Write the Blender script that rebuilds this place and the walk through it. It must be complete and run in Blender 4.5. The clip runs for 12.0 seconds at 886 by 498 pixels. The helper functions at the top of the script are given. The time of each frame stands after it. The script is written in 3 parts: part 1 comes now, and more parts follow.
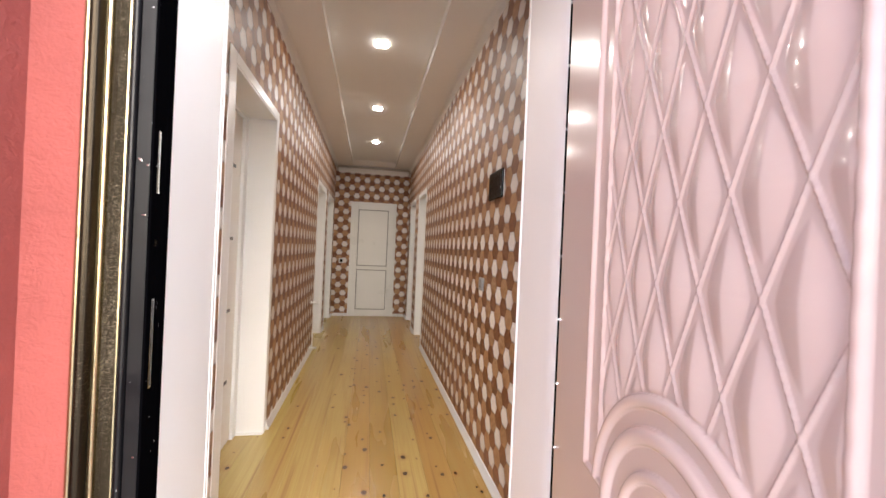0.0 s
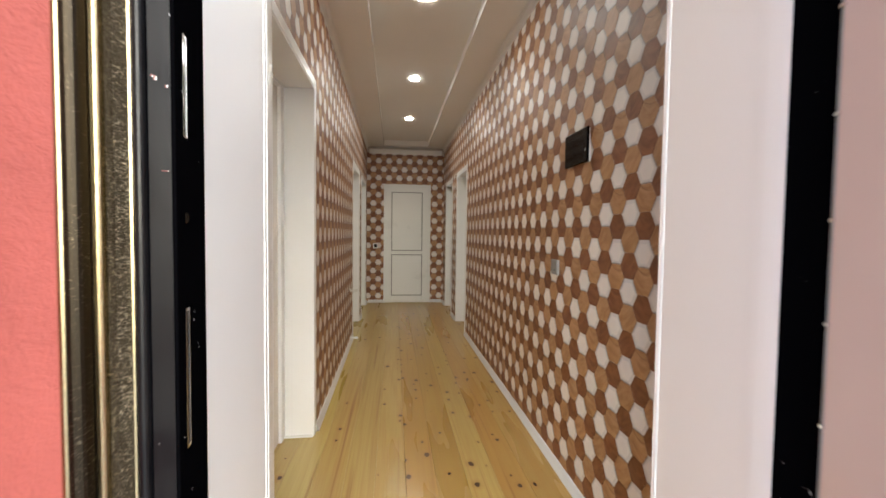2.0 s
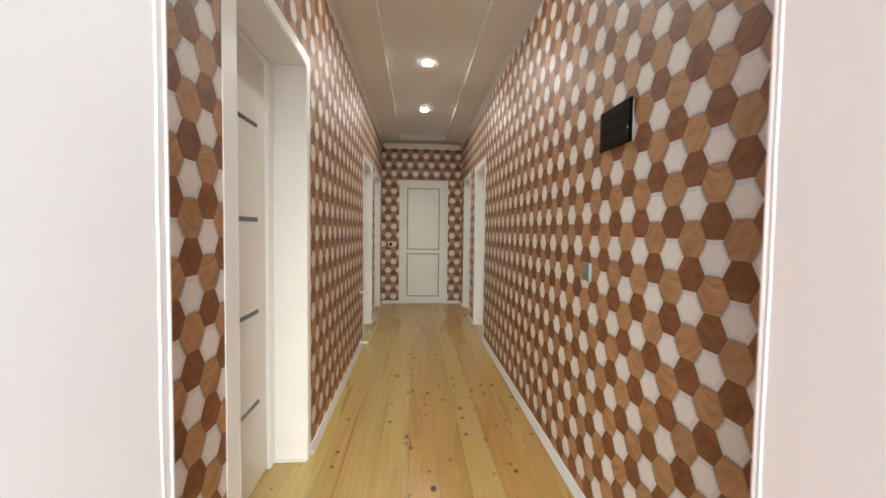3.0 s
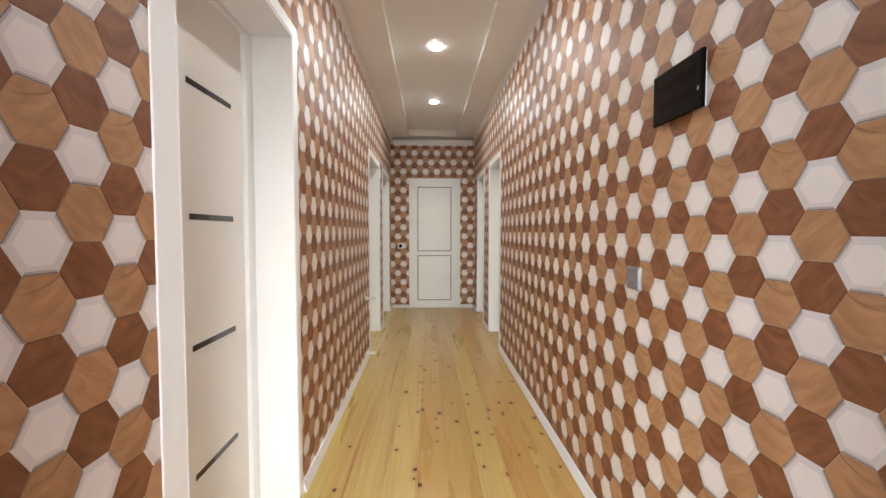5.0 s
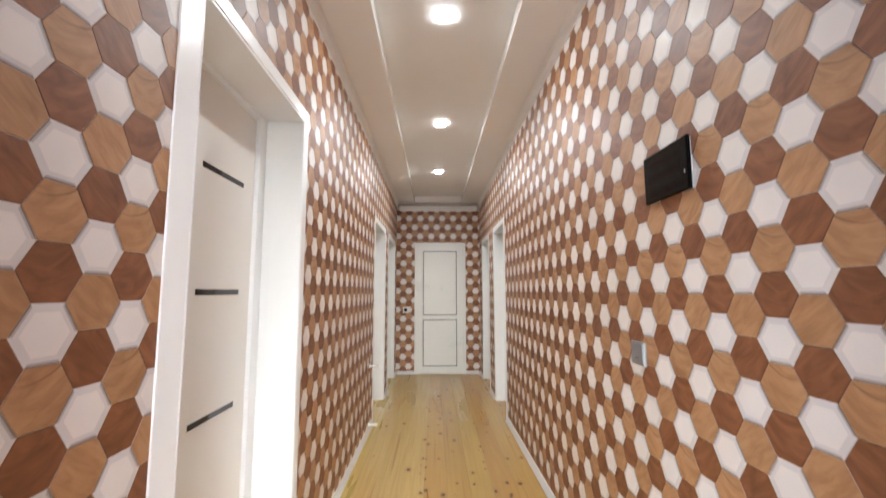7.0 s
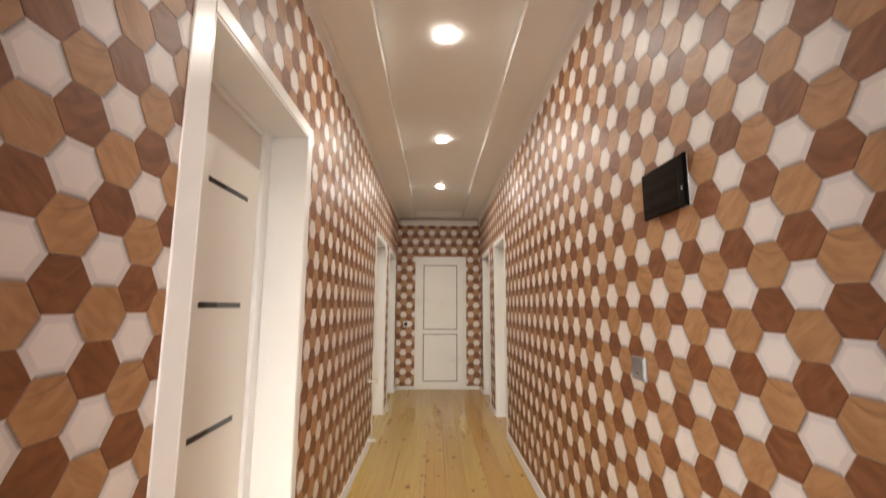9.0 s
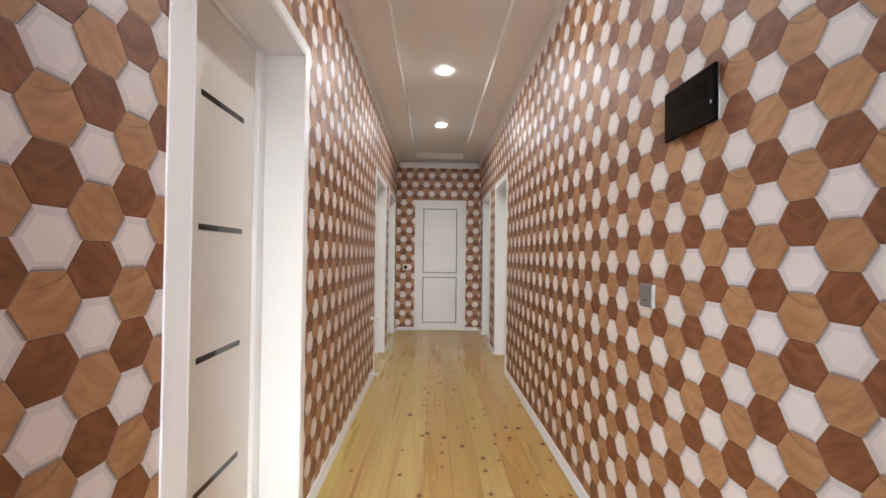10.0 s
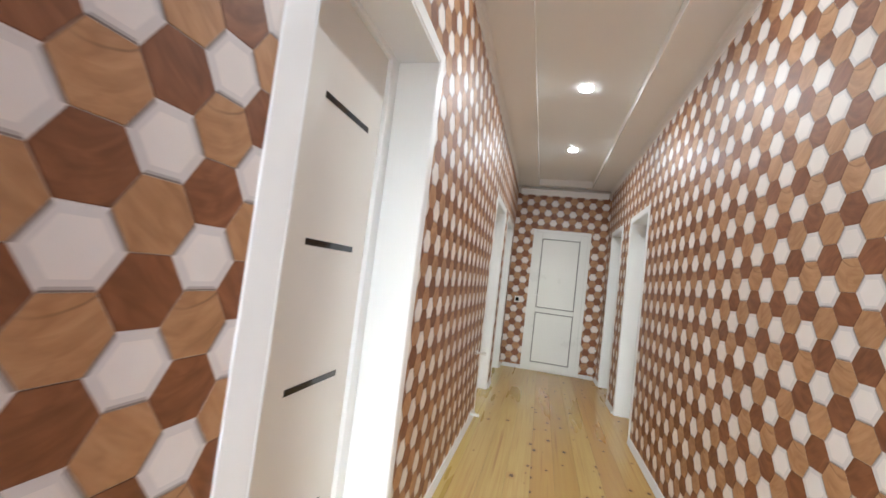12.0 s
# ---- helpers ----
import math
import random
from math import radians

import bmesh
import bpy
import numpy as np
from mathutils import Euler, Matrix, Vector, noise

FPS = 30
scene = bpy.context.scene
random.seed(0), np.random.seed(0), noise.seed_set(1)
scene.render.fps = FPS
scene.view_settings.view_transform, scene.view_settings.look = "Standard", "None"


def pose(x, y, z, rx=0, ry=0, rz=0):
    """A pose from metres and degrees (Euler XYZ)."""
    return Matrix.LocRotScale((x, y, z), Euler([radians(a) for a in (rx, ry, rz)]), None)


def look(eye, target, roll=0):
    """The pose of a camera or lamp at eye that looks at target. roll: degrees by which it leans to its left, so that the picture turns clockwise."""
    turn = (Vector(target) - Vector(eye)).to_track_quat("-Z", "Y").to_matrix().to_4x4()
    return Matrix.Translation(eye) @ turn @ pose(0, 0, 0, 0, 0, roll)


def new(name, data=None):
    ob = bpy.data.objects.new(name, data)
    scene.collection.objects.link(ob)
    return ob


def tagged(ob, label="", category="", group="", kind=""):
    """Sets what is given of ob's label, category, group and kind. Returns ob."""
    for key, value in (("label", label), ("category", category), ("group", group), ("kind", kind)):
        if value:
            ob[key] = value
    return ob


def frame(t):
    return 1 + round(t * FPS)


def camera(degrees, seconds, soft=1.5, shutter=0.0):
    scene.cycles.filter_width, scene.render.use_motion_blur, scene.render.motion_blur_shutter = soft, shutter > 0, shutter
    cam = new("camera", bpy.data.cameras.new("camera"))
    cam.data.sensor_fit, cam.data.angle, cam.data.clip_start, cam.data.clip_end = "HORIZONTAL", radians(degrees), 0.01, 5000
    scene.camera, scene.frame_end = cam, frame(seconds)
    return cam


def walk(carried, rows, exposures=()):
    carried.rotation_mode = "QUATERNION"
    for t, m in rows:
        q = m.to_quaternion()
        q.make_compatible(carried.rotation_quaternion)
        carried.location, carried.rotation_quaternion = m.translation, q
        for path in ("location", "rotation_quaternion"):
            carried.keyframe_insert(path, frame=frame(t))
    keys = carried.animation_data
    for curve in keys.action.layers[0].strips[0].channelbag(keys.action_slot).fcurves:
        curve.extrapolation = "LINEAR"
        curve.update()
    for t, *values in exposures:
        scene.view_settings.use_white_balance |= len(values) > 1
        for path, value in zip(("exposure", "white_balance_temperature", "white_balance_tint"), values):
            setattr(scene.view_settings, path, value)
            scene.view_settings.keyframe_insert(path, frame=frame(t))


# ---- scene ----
cam = camera(94.6, 12.0, shutter=0.5)
PATH = [
    (0, (0.088, 0.0375, 1.302), (0.444, 2.0045, 1.305), 2.5),
    (0.5, (0.078, 0.0865, 1.293), (0.467, 2.0475, 1.277), 2.3),
    (1, (0.021, 0.1655, 1.275), (0.381, 2.1325, 1.227), 1.7),
    (1.5, (-0.056, 0.2925, 1.272), (0.247, 2.2685, 1.206), 1.1),
    (2, (-0.079, 0.4075, 1.276), (0.159, 2.3915, 1.194), 0.7),
    (2.5, (-0.011, 0.5835, 1.269), (0.16, 2.5745, 1.187), 0.7),
    (3, (0.016, 0.7385, 1.274), (0.151, 2.7315, 1.182), 0.7),
    (3.5, (-0.008, 0.9085, 1.279), (0.116, 2.9035, 1.19), 0.7),
    (5.5, (0.058, 1.094, 1.257), (0.11, 3.0905, 1.17), -0.2),
    (6, (0.062, 1.097, 1.25), (0.1, 3.0955, 1.194), -0.3),
    (6.5, (0.063, 1.092, 1.26), (0.102, 3.0905, 1.307), -0.3),
    (7, (0.063, 1.068, 1.314), (0.104, 3.0565, 1.522), -0.1),
    (7.2, (0.062, 1.07, 1.325), (0.104, 3.0495, 1.601), 0.2),
    (8.8, (0.061, 1.046, 1.339), (0.101, 3.0155, 1.681), 0.3),
    (9, (0.061, 1.052, 1.313), (0.099, 3.0335, 1.59), 0.2),
    (9.5, (0.066, 1.072, 1.256), (0.103, 3.0675, 1.363), 0.2),
    (10, (0.025, 1.107, 1.229), (0.077, 3.1055, 1.258), 0.7),
    (10.5, (-0.015, 1.185, 1.252), (0.01, 3.1835, 1.314), 1.5),
    (11, (-0.012, 1.365, 1.277), (-0.091, 3.3585, 1.416), 3.05),
    (11.5, (-0.034, 1.502, 1.274), (-0.3945, 3.4614, 1.451), 5.64),
    (12, (-0.062, 1.41, 1.267), (-0.548, 3.3461, 1.387), 6.94),
]
EXPOSURES = [(0.0, 2.45, 6600, 12), (0.5, 2.28, 6800, 8), (1.0, 2.15, 6500, 5), (2.0, 2.22, 6500, 5), (2.5, 2.3, 6850, 7), (3.0, 2.46, 6400, 4), (3.7, 2.36, 6300, 4),
             (5.5, 2.95, 5900, 6), (6.5, 2.97, 5800, 6), (7.2, 2.95, 5850, 6), (9.0, 2.68, 6900, 10), (9.5, 2.68, 6550, 9), (10.0, 2.72, 5900, 8), (10.5, 2.83, 5750, 7),
             (11.0, 2.97, 5550, 5), (11.5, 3.05, 5500, 4), (12.0, 2.9, 5600, 3)]
walk(cam, [(t, look(eye, target, roll)) for t, eye, target, roll in PATH], EXPOSURES)
SKY, SUN, LAMP_W = 0.15, 1.6, 1.4

# ---- world, sun, lamps ----
world = bpy.data.worlds.new("world")
world.use_nodes = True
scene.world = world
wn = world.node_tree
sky = wn.nodes.new("ShaderNodeTexSky")
sky.sky_type = "NISHITA"
sky.sun_disc = False
sky.sun_elevation, sky.sun_rotation = radians(30), radians(172)
wn.links.new(sky.outputs["Color"], wn.nodes["Background"].inputs["Color"])
wn.nodes["Background"].inputs["Strength"].default_value = SKY

sun_data = bpy.data.lights.new("sun", "SUN")
sun_data.energy, sun_data.angle, sun_data.color = SUN, radians(75), (1.0, 0.96, 0.90)
sun = new("sun", sun_data)
sun.matrix_world = look((1.1, -8, 4.6), (0, 0.6, 0.6))

LAMP_X, LAMP_Z, LAMP_YS = 0.118, 2.856, (3.207, 4.69, 6.2)
for ly in LAMP_YS:
    ld = bpy.data.lights.new("lamp_light", "AREA")
    ld.shape, ld.size, ld.energy, ld.color = "DISK", 0.07, LAMP_W, (1.0, 0.97, 0.92)
    ld.spread = radians(180)
    new("lamp_light", ld).matrix_world = look((LAMP_X, ly, LAMP_Z - 0.016), (LAMP_X, ly, 0))


# ---- materials ----
class Nodes:
    """A small builder for node materials."""

    def __init__(self, name, rough=0.5, metal=0.0, spec=0.5, coat=0.0, coat_rough=0.1):
        self.m = bpy.data.materials.new(name)
        self.m.use_nodes = True
        self.t = self.m.node_tree
        self.b = self.t.nodes["Principled BSDF"]
        for key, v in (("Roughness", rough), ("Metallic", metal), ("Specular IOR Level", spec), ("Coat Weight", coat), ("Coat Roughness", coat_rough)):
            self.b.inputs[key].default_value = v

    def node(self, kind, ins=(), operation="", rotation_type="", voronoi_dimensions=""):
        n = self.t.nodes.new(kind)
        if operation:
            n.operation = operation
        if rotation_type:
            n.rotation_type = rotation_type
        if voronoi_dimensions:
            n.voronoi_dimensions = voronoi_dimensions
        for key, v in dict(ins).items():
            self.put(n.inputs[key], v)
        return n

    def put(self, socket, v):
        if isinstance(v, bpy.types.NodeSocket):
            self.t.links.new(v, socket)
        else:
            socket.default_value = v

    def math(self, op, a, b=0.0, c=0.0):
        n = self.node("ShaderNodeMath", operation=op)
        for s, v in zip(n.inputs, (a, b, c)):
            self.put(s, v)
        return n.outputs[0]

    def where(self):
        return self.node("ShaderNodeNewGeometry").outputs["Position"]

    def scaled(self, vec, x, y, z):
        n = self.node("ShaderNodeVectorMath", operation="MULTIPLY")
        self.put(n.inputs[0], vec)
        n.inputs[1].default_value = (x, y, z)
        return n.outputs[0]

    def added(self, a, b):
        n = self.node("ShaderNodeVectorMath", operation="ADD")
        self.put(n.inputs[0], a)
        self.put(n.inputs[1], b)
        return n.outputs[0]

    def noise(self, vec, scale, detail=4.0, rough=0.55, distort=0.0):
        n = self.node("ShaderNodeTexNoise", {"Vector": vec, "Scale": scale, "Detail": detail, "Roughness": rough, "Distortion": distort})
        return n.outputs["Fac"]

    def ramp(self, fac, *stops):
        n = self.node("ShaderNodeValToRGB", {"Fac": fac})
        el = n.color_ramp.elements
        while len(el) < len(stops):
            el.new(0.5)
        for e, (p, c) in zip(el, stops):
            e.position = p
            e.color = (*c, 1) if len(c) == 3 else c
        return n.outputs["Color"]

    def level(self, fac, lo, hi, a=0.0, b=1.0):
        return self.node("ShaderNodeMapRange", {"Value": fac, "From Min": lo, "From Max": hi, "To Min": a, "To Max": b}).outputs[0]

    def mix(self, fac, a, b, blend="MIX"):
        n = self.node("ShaderNodeMix")
        n.data_type, n.blend_type = "RGBA", blend
        self.put(n.inputs["Factor"], fac)
        for s, v in ((n.inputs[6], a), (n.inputs[7], b)):
            self.put(s, v if isinstance(v, bpy.types.NodeSocket) else (*v, 1))
        return n.outputs[2]

    def color(self, v):
        self.put(self.b.inputs["Base Color"], v if isinstance(v, bpy.types.NodeSocket) else (*v, 1))
        return self

    def rough(self, v):
        self.put(self.b.inputs["Roughness"], v)
        return self

    def bump(self, height, strength=0.2, distance=0.002):
        n = self.node("ShaderNodeBump", {"Height": height, "Strength": strength, "Distance": distance})
        self.put(self.b.inputs["Normal"], n.outputs[0])
        return self

    def chance(self):
        """A random number per piece, whether the piece is an object or an island of a joined mesh."""
        a = self.node("ShaderNodeObjectInfo").outputs["Random"]
        b = self.node("ShaderNodeNewGeometry").outputs["Random Per Island"]
        return self.math("FRACT", self.math("ADD", a, self.math("MULTIPLY", b, 7.31)))


def painted(name, rgb, rough=0.4, speck=0.06, scale=3.0, bump=0.05, fine=220.0, vary=0.15, **kw):
    """Plain paint or plastic with faint large and fine unevenness."""
    n = Nodes(name, rough, **kw)
    p = n.where()
    big = n.noise(p, scale, 5)
    small = n.noise(p, fine, 2)
    dark = tuple(c * (1 - speck) for c in rgb)
    n.color(n.mix(n.level(big, 0.3, 0.7), dark, rgb))
    n.rough(n.level(big, 0.3, 0.7, rough * (1 - vary), rough * (1 + vary)))
    n.bump(n.math("ADD", n.math("MULTIPLY", big, 0.6), small), bump, 0.001)
    return n.m


def flat_coords(n):
    """Coordinates in a wall's plane: along the wall and up."""
    p = n.node("ShaderNodeSeparateXYZ", {"Vector": n.where()})
    along = n.math("ADD", p.outputs[0], p.outputs[1])
    return n.node("ShaderNodeCombineXYZ", {"X": along, "Y": p.outputs[2]}).outputs[0]


def veneer(name, light, mid, dark, rough, spec, streak, whorl):
    """Wood print of a hexagon, in the piece's own coordinates: figure along the hexagon, a curved darker whorl near its top."""
    n = Nodes(name, rough, spec=spec)
    c = n.chance()
    uv = n.node("ShaderNodeUVMap").outputs[0]
    sep = n.node("ShaderNodeSeparateXYZ", {"Vector": uv})
    odd = n.math("GREATER_THAN", sep.outputs[0], 0.5)
    x = n.math("SUBTRACT", sep.outputs[0], odd)
    y = sep.outputs[1]
    bend = n.math("SUBTRACT", y, n.math("MULTIPLY", n.math("MULTIPLY", x, x), n.math("MULTIPLY_ADD", odd, 5.0, 1.5)))
    bend = n.math("ADD", bend, n.math("MULTIPLY", x, n.math("MULTIPLY_ADD", odd, -1.1, 0.75)))
    shift = n.math("MULTIPLY_ADD", odd, 3.7, n.math("MULTIPLY", c, 0.35))
    p = n.node("ShaderNodeCombineXYZ", {"X": n.math("ADD", x, shift), "Y": bend, "Z": shift}).outputs[0]
    cloud = n.noise(n.scaled(p, 1.0, 2.0, 1), 17, 3, 0.5, 0.7)
    grain = n.noise(n.scaled(p, 14, 120, 3), 1.0, 4, 0.6, 0.5)
    line = n.noise(n.scaled(p, 10, 60, 2), 1.0, 2, 0.5, 1.2)
    base = n.ramp(cloud, (0.25, dark), (0.5, mid), (0.75, light))
    col = n.mix(n.level(grain, 0.4, 0.75, 0.0, streak), base, dark)
    col = n.mix(n.level(line, 0.60, 0.74, 0.0, streak * 0.7), col, tuple(v * 0.7 for v in dark))
    if whorl:
        arc = n.math("ABSOLUTE", n.math("SUBTRACT", bend, n.math("MULTIPLY_ADD", n.noise(p, 30, 2), 0.006, 0.026)))
        col = n.mix(n.math("MULTIPLY", n.level(arc, 0.0006, 0.0032, whorl, 0.0), n.math("MULTIPLY", odd, n.level(x, -0.05, 0.02, 0.25, 1.0))), col, tuple(v * 0.45 for v in dark))
    hsv = n.node("ShaderNodeHueSaturation", {"Color": col, "Value": n.level(c, 0, 1, 0.95, 1.05)})
    n.color(hsv.outputs[0])
    n.bump(n.noise(flat_coords(n), 420, 2), 0.08, 0.0006)
    return n.m


def white_print(name, rgb, rough):
    n = Nodes(name, rough, spec=0.5)
    p = flat_coords(n)
    n.color(n.mix(n.level(n.noise(p, 9, 4), 0.35, 0.7), tuple(c * 0.94 for c in rgb), rgb))
    n.bump(n.noise(p, 380, 2), 0.06, 0.0006)
    return n.m


TAN = veneer("wallpaper_tan", (0.465, 0.262, 0.128), (0.405, 0.212, 0.098), (0.30, 0.143, 0.058), 0.49, 0.5, 0.34, 0.6)
BROWN = veneer("wallpaper_brown", (0.268, 0.106, 0.043), (0.208, 0.077, 0.030), (0.135, 0.046, 0.016), 0.49, 0.5, 0.3, 0.0)
WHITE = white_print("wallpaper_white", (0.77, 0.70, 0.65), 0.48)
# Printed relief of the hexagons: bevel and cast shade drawn as flat colours.
RIM = white_print("wallpaper_printed_bevel", (0.655, 0.60, 0.57), 0.45)
SHADE_BAND = white_print("wallpaper_printed_soft_shade", (0.43, 0.38, 0.36), 0.46)
SHADE_LINE = white_print("wallpaper_printed_shade", (0.19, 0.15, 0.13), 0.46)
BROWN_SHADE = white_print("wallpaper_brown_printed_shade", (0.11, 0.04, 0.018), 0.38)
TAN_LINE = white_print("wallpaper_tan_line", (0.27, 0.145, 0.07), 0.38)
PLASTER = painted("plaster", (0.62, 0.57, 0.52), 0.8)
CEIL = painted("ceiling_panel", (0.90, 0.895, 0.865), 0.3, 0.03, 1.2, 0.004, vary=0.04)
TRIM = painted("white_trim", (0.90, 0.895, 0.885), 0.33, 0.03, 2.0, 0.04)
SKIRTING = painted("greyish_white_skirting", (0.72, 0.71, 0.70), 0.35, 0.06, 6.0, 0.04)
CREAM = painted("cream_door", (0.78, 0.75, 0.70), 0.38, 0.04, 2.0, 0.05)
REVEAL = painted("white_jamb_board", (0.885, 0.895, 0.895), 0.35, 0.03, 2.0, 0.04)
# Pink light bounced off the open leaf is put into this board's colour.
LINING_BOUNCE = painted("pink_bounce_reveal_board", (0.87, 0.765, 0.72), 0.55, 0.03, 1.5, 0.03)
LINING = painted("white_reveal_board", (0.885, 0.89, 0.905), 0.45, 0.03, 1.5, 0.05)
GLOSS = painted("glossy_white_bead", (0.88, 0.875, 0.84), 0.1, 0.02, 2.0, 0.0)
PVC = painted("white_pvc", (0.79, 0.79, 0.77), 0.3, 0.03, 2.0, 0.02)
GASKET = painted("grey_gasket", (0.27, 0.27, 0.265), 0.6)
BLACK = painted("black_plastic", (0.003, 0.003, 0.003), 0.14, 0.3, 30, 0.02, spec=0.12)
SCREEN = painted("dark_screen", (0.002, 0.002, 0.0024), 0.1, 0.2, 20, 0.01, spec=0.1)
STRIP = painted("black_glass_strip", (0.012, 0.012, 0.013), 0.08, 0.1, 10, 0.0)
STEEL = painted("grey_metal", (0.42, 0.43, 0.45), 0.32, 0.1, 20, 0.05, metal=0.8)
CHROME = painted("chrome", (0.75, 0.75, 0.75), 0.15, 0.05, 20, 0.02, metal=1.0)
ROOF = painted("roof_sheet", (0.2, 0.19, 0.18), 0.7)


def pine(name, tone, knots):
    """Varnished pine boards with grain along y, flame figure and dark knots."""
    n = Nodes(name, 0.3, coat=0.15, coat_rough=0.14)
    r = n.node("ShaderNodeObjectInfo").outputs["Random"]
    shift = n.node("ShaderNodeCombineXYZ", {"X": n.math("MULTIPLY", r, 23.0), "Y": n.math("MULTIPLY", r, 61.0)}).outputs[0]
    p = n.added(n.where(), shift)
    flame = n.noise(n.scaled(p, 9.0, 0.30, 1), 1.0, 2, 0.45, 0.35)
    rings = n.math("SINE", n.math("MULTIPLY", flame, 46.0))
    fine = n.noise(n.scaled(p, 170, 2.2, 1), 1.0, 3, 0.6)
    cloud = n.noise(n.scaled(p, 3.2, 0.45, 1), 1.0, 3)
    base = n.ramp(cloud, (0.28, tone[0]), (0.5, tone[1]), (0.74, tone[2]))
    col = n.mix(n.level(rings, -0.6, 1.0, 0.0, 0.26), base, (0.40, 0.20, 0.055))
    col = n.mix(n.level(fine, 0.42, 0.78, 0.0, 0.55), col, (0.40, 0.22, 0.07))
    streak = n.noise(n.scaled(p, 30, 0.55, 1), 1.0, 2, 0.5, 0.25)
    col = n.mix(n.level(streak, 0.61, 0.74, 0.0, 0.75), col, (0.29, 0.12, 0.035))
    vor = n.node("ShaderNodeTexVoronoi", {"Vector": n.added(n.scaled(p, 9.0, 6.2, 1), n.scaled(n.node("ShaderNodeTexNoise", {"Vector": p, "Scale": 38.0}).outputs["Color"], 0.16, 0.12, 0)), "Scale": 1.0, "Randomness": 1.0}, voronoi_dimensions="2D")
    pick = n.node("ShaderNodeSeparateColor", {"Color": vor.outputs["Color"]})
    size = n.math("MULTIPLY", n.math("POWER", n.level(pick.outputs[0], knots, 1.0), 1.8), 0.155)
    knot = n.math("SUBTRACT", 1.0, n.math("SMOOTH_MIN", 1.0, n.math("DIVIDE", vor.outputs["Distance"], n.math("MAXIMUM", size, 0.0001)), 0.05))
    col = n.mix(n.math("MULTIPLY", n.level(n.math("DIVIDE", vor.outputs["Distance"], n.math("MAXIMUM", size, 0.0001)), 1.0, 2.6, 0.45, 0.0), 1.0), col, (0.36, 0.17, 0.05))
    col = n.mix(n.level(knot, 0.02, 0.22), col, (0.06, 0.017, 0.002))
    hsv = n.node("ShaderNodeHueSaturation", {"Color": col, "Hue": n.level(n.math("FRACT", n.math("MULTIPLY", r, 5.3)), 0, 1, 0.492, 0.508),
                                             "Value": n.level(n.math("FRACT", n.math("MULTIPLY", r, 11.9)), 0, 1, 0.95, 1.04)})
    n.color(hsv.outputs[0])
    n.rough(n.level(cloud, 0.3, 0.7, 0.24, 0.36))
    n.bump(n.math("ADD", fine, n.math("MULTIPLY", n.noise(p, 2.5, 3), 2.0)), 0.12, 0.0012)
    return n.m


def stucco():
    n = Nodes("red_stucco", 0.75)
    p = n.where()
    big, mid, fine = n.noise(p, 5, 4), n.noise(p, 28, 5, 0.6, 0.4), n.noise(p, 160, 3)
    pits = n.level(n.noise(p, 60, 2, 0.5, 1.0), 0.66, 0.72)
    col = n.mix(n.level(big, 0.3, 0.7), (0.225, 0.05, 0.043), (0.265, 0.061, 0.052))
    col = n.mix(n.level(mid, 0.58, 0.75, 0, 0.35), col, (0.24, 0.045, 0.039))
    n.color(n.mix(n.math("MULTIPLY", pits, 0.4), col, (0.19, 0.034, 0.03)))
    n.bump(n.math("ADD", n.math("MULTIPLY", mid, 1.6), n.math("MULTIPLY", fine, 0.3)), 0.5, 0.007)
    return n.m


def brass(name, dark_share, shade, relief, gold=(0.52, 0.425, 0.25)):
    """Antique brass pressed sheet: gold on the high points, black in the wrinkles."""
    n = Nodes(name, 0.24, metal=1.0)
    p = n.where()
    wrinkle = n.noise(n.scaled(p, 0.8, 0.8, 1.3), 300, 3, 0.55, 1.6)
    patch = n.noise(n.scaled(p, 1, 1, 0.5), 9, 3)
    mask = n.level(n.math("ADD", n.math("MULTIPLY", wrinkle, 0.8), n.math("MULTIPLY", patch, 0.35)), dark_share, dark_share + 0.17)
    n.color(n.mix(mask, shade, gold))
    n.rough(n.level(mask, 0, 1, 0.38, 0.2))
    n.bump(wrinkle, relief, 0.004)
    return n.m


def black_steel(name, spec):
    n = Nodes(name, 0.4, spec=spec)
    p = n.where()
    chip = n.level(n.noise(p, 62, 2, 0.5, 1.0), 0.755, 0.775)
    n.color(n.mix(chip, (0.002, 0.002, 0.0026), (0.5, 0.5, 0.5)))
    n.rough(n.level(n.noise(p, 18, 4), 0.3, 0.7, 0.28, 0.45))
    n.bump(n.noise(n.scaled(p, 1, 1, 0.3), 140, 3), 0.15, 0.0012)
    return n.m


PINE_LIGHT = pine("pale_varnished_pine", ((0.445, 0.315, 0.095), (0.515, 0.385, 0.128), (0.575, 0.44, 0.165)), 0.62)
PINE_WARM = pine("warm_varnished_pine", ((0.385, 0.212, 0.05), (0.45, 0.266, 0.07), (0.515, 0.33, 0.10)), 0.30)
PINE_MID = pine("honey_varnished_pine", ((0.41, 0.26, 0.075), (0.475, 0.315, 0.098), (0.54, 0.38, 0.132)), 0.40)
STUCCO = stucco()
BRASS, BRASS_DARK, STEEL_BLACK = brass("antique_brass", 0.68, (0.035, 0.028, 0.02), 0.08, (0.42, 0.36, 0.25)), brass("antique_brass_dark", 0.64, (0.03, 0.024, 0.016), 0.6, (0.36, 0.31, 0.225)), black_steel("black_painted_steel", 0.0)
STEEL_SHEEN = black_steel("glossy_black_steel", 0.3)
LEAF = painted("pink_beige_door_film", (0.615, 0.43, 0.376), 0.26, 0.02, 0.8, 0.03, vary=0.03, coat=0.45, coat_rough=0.07)
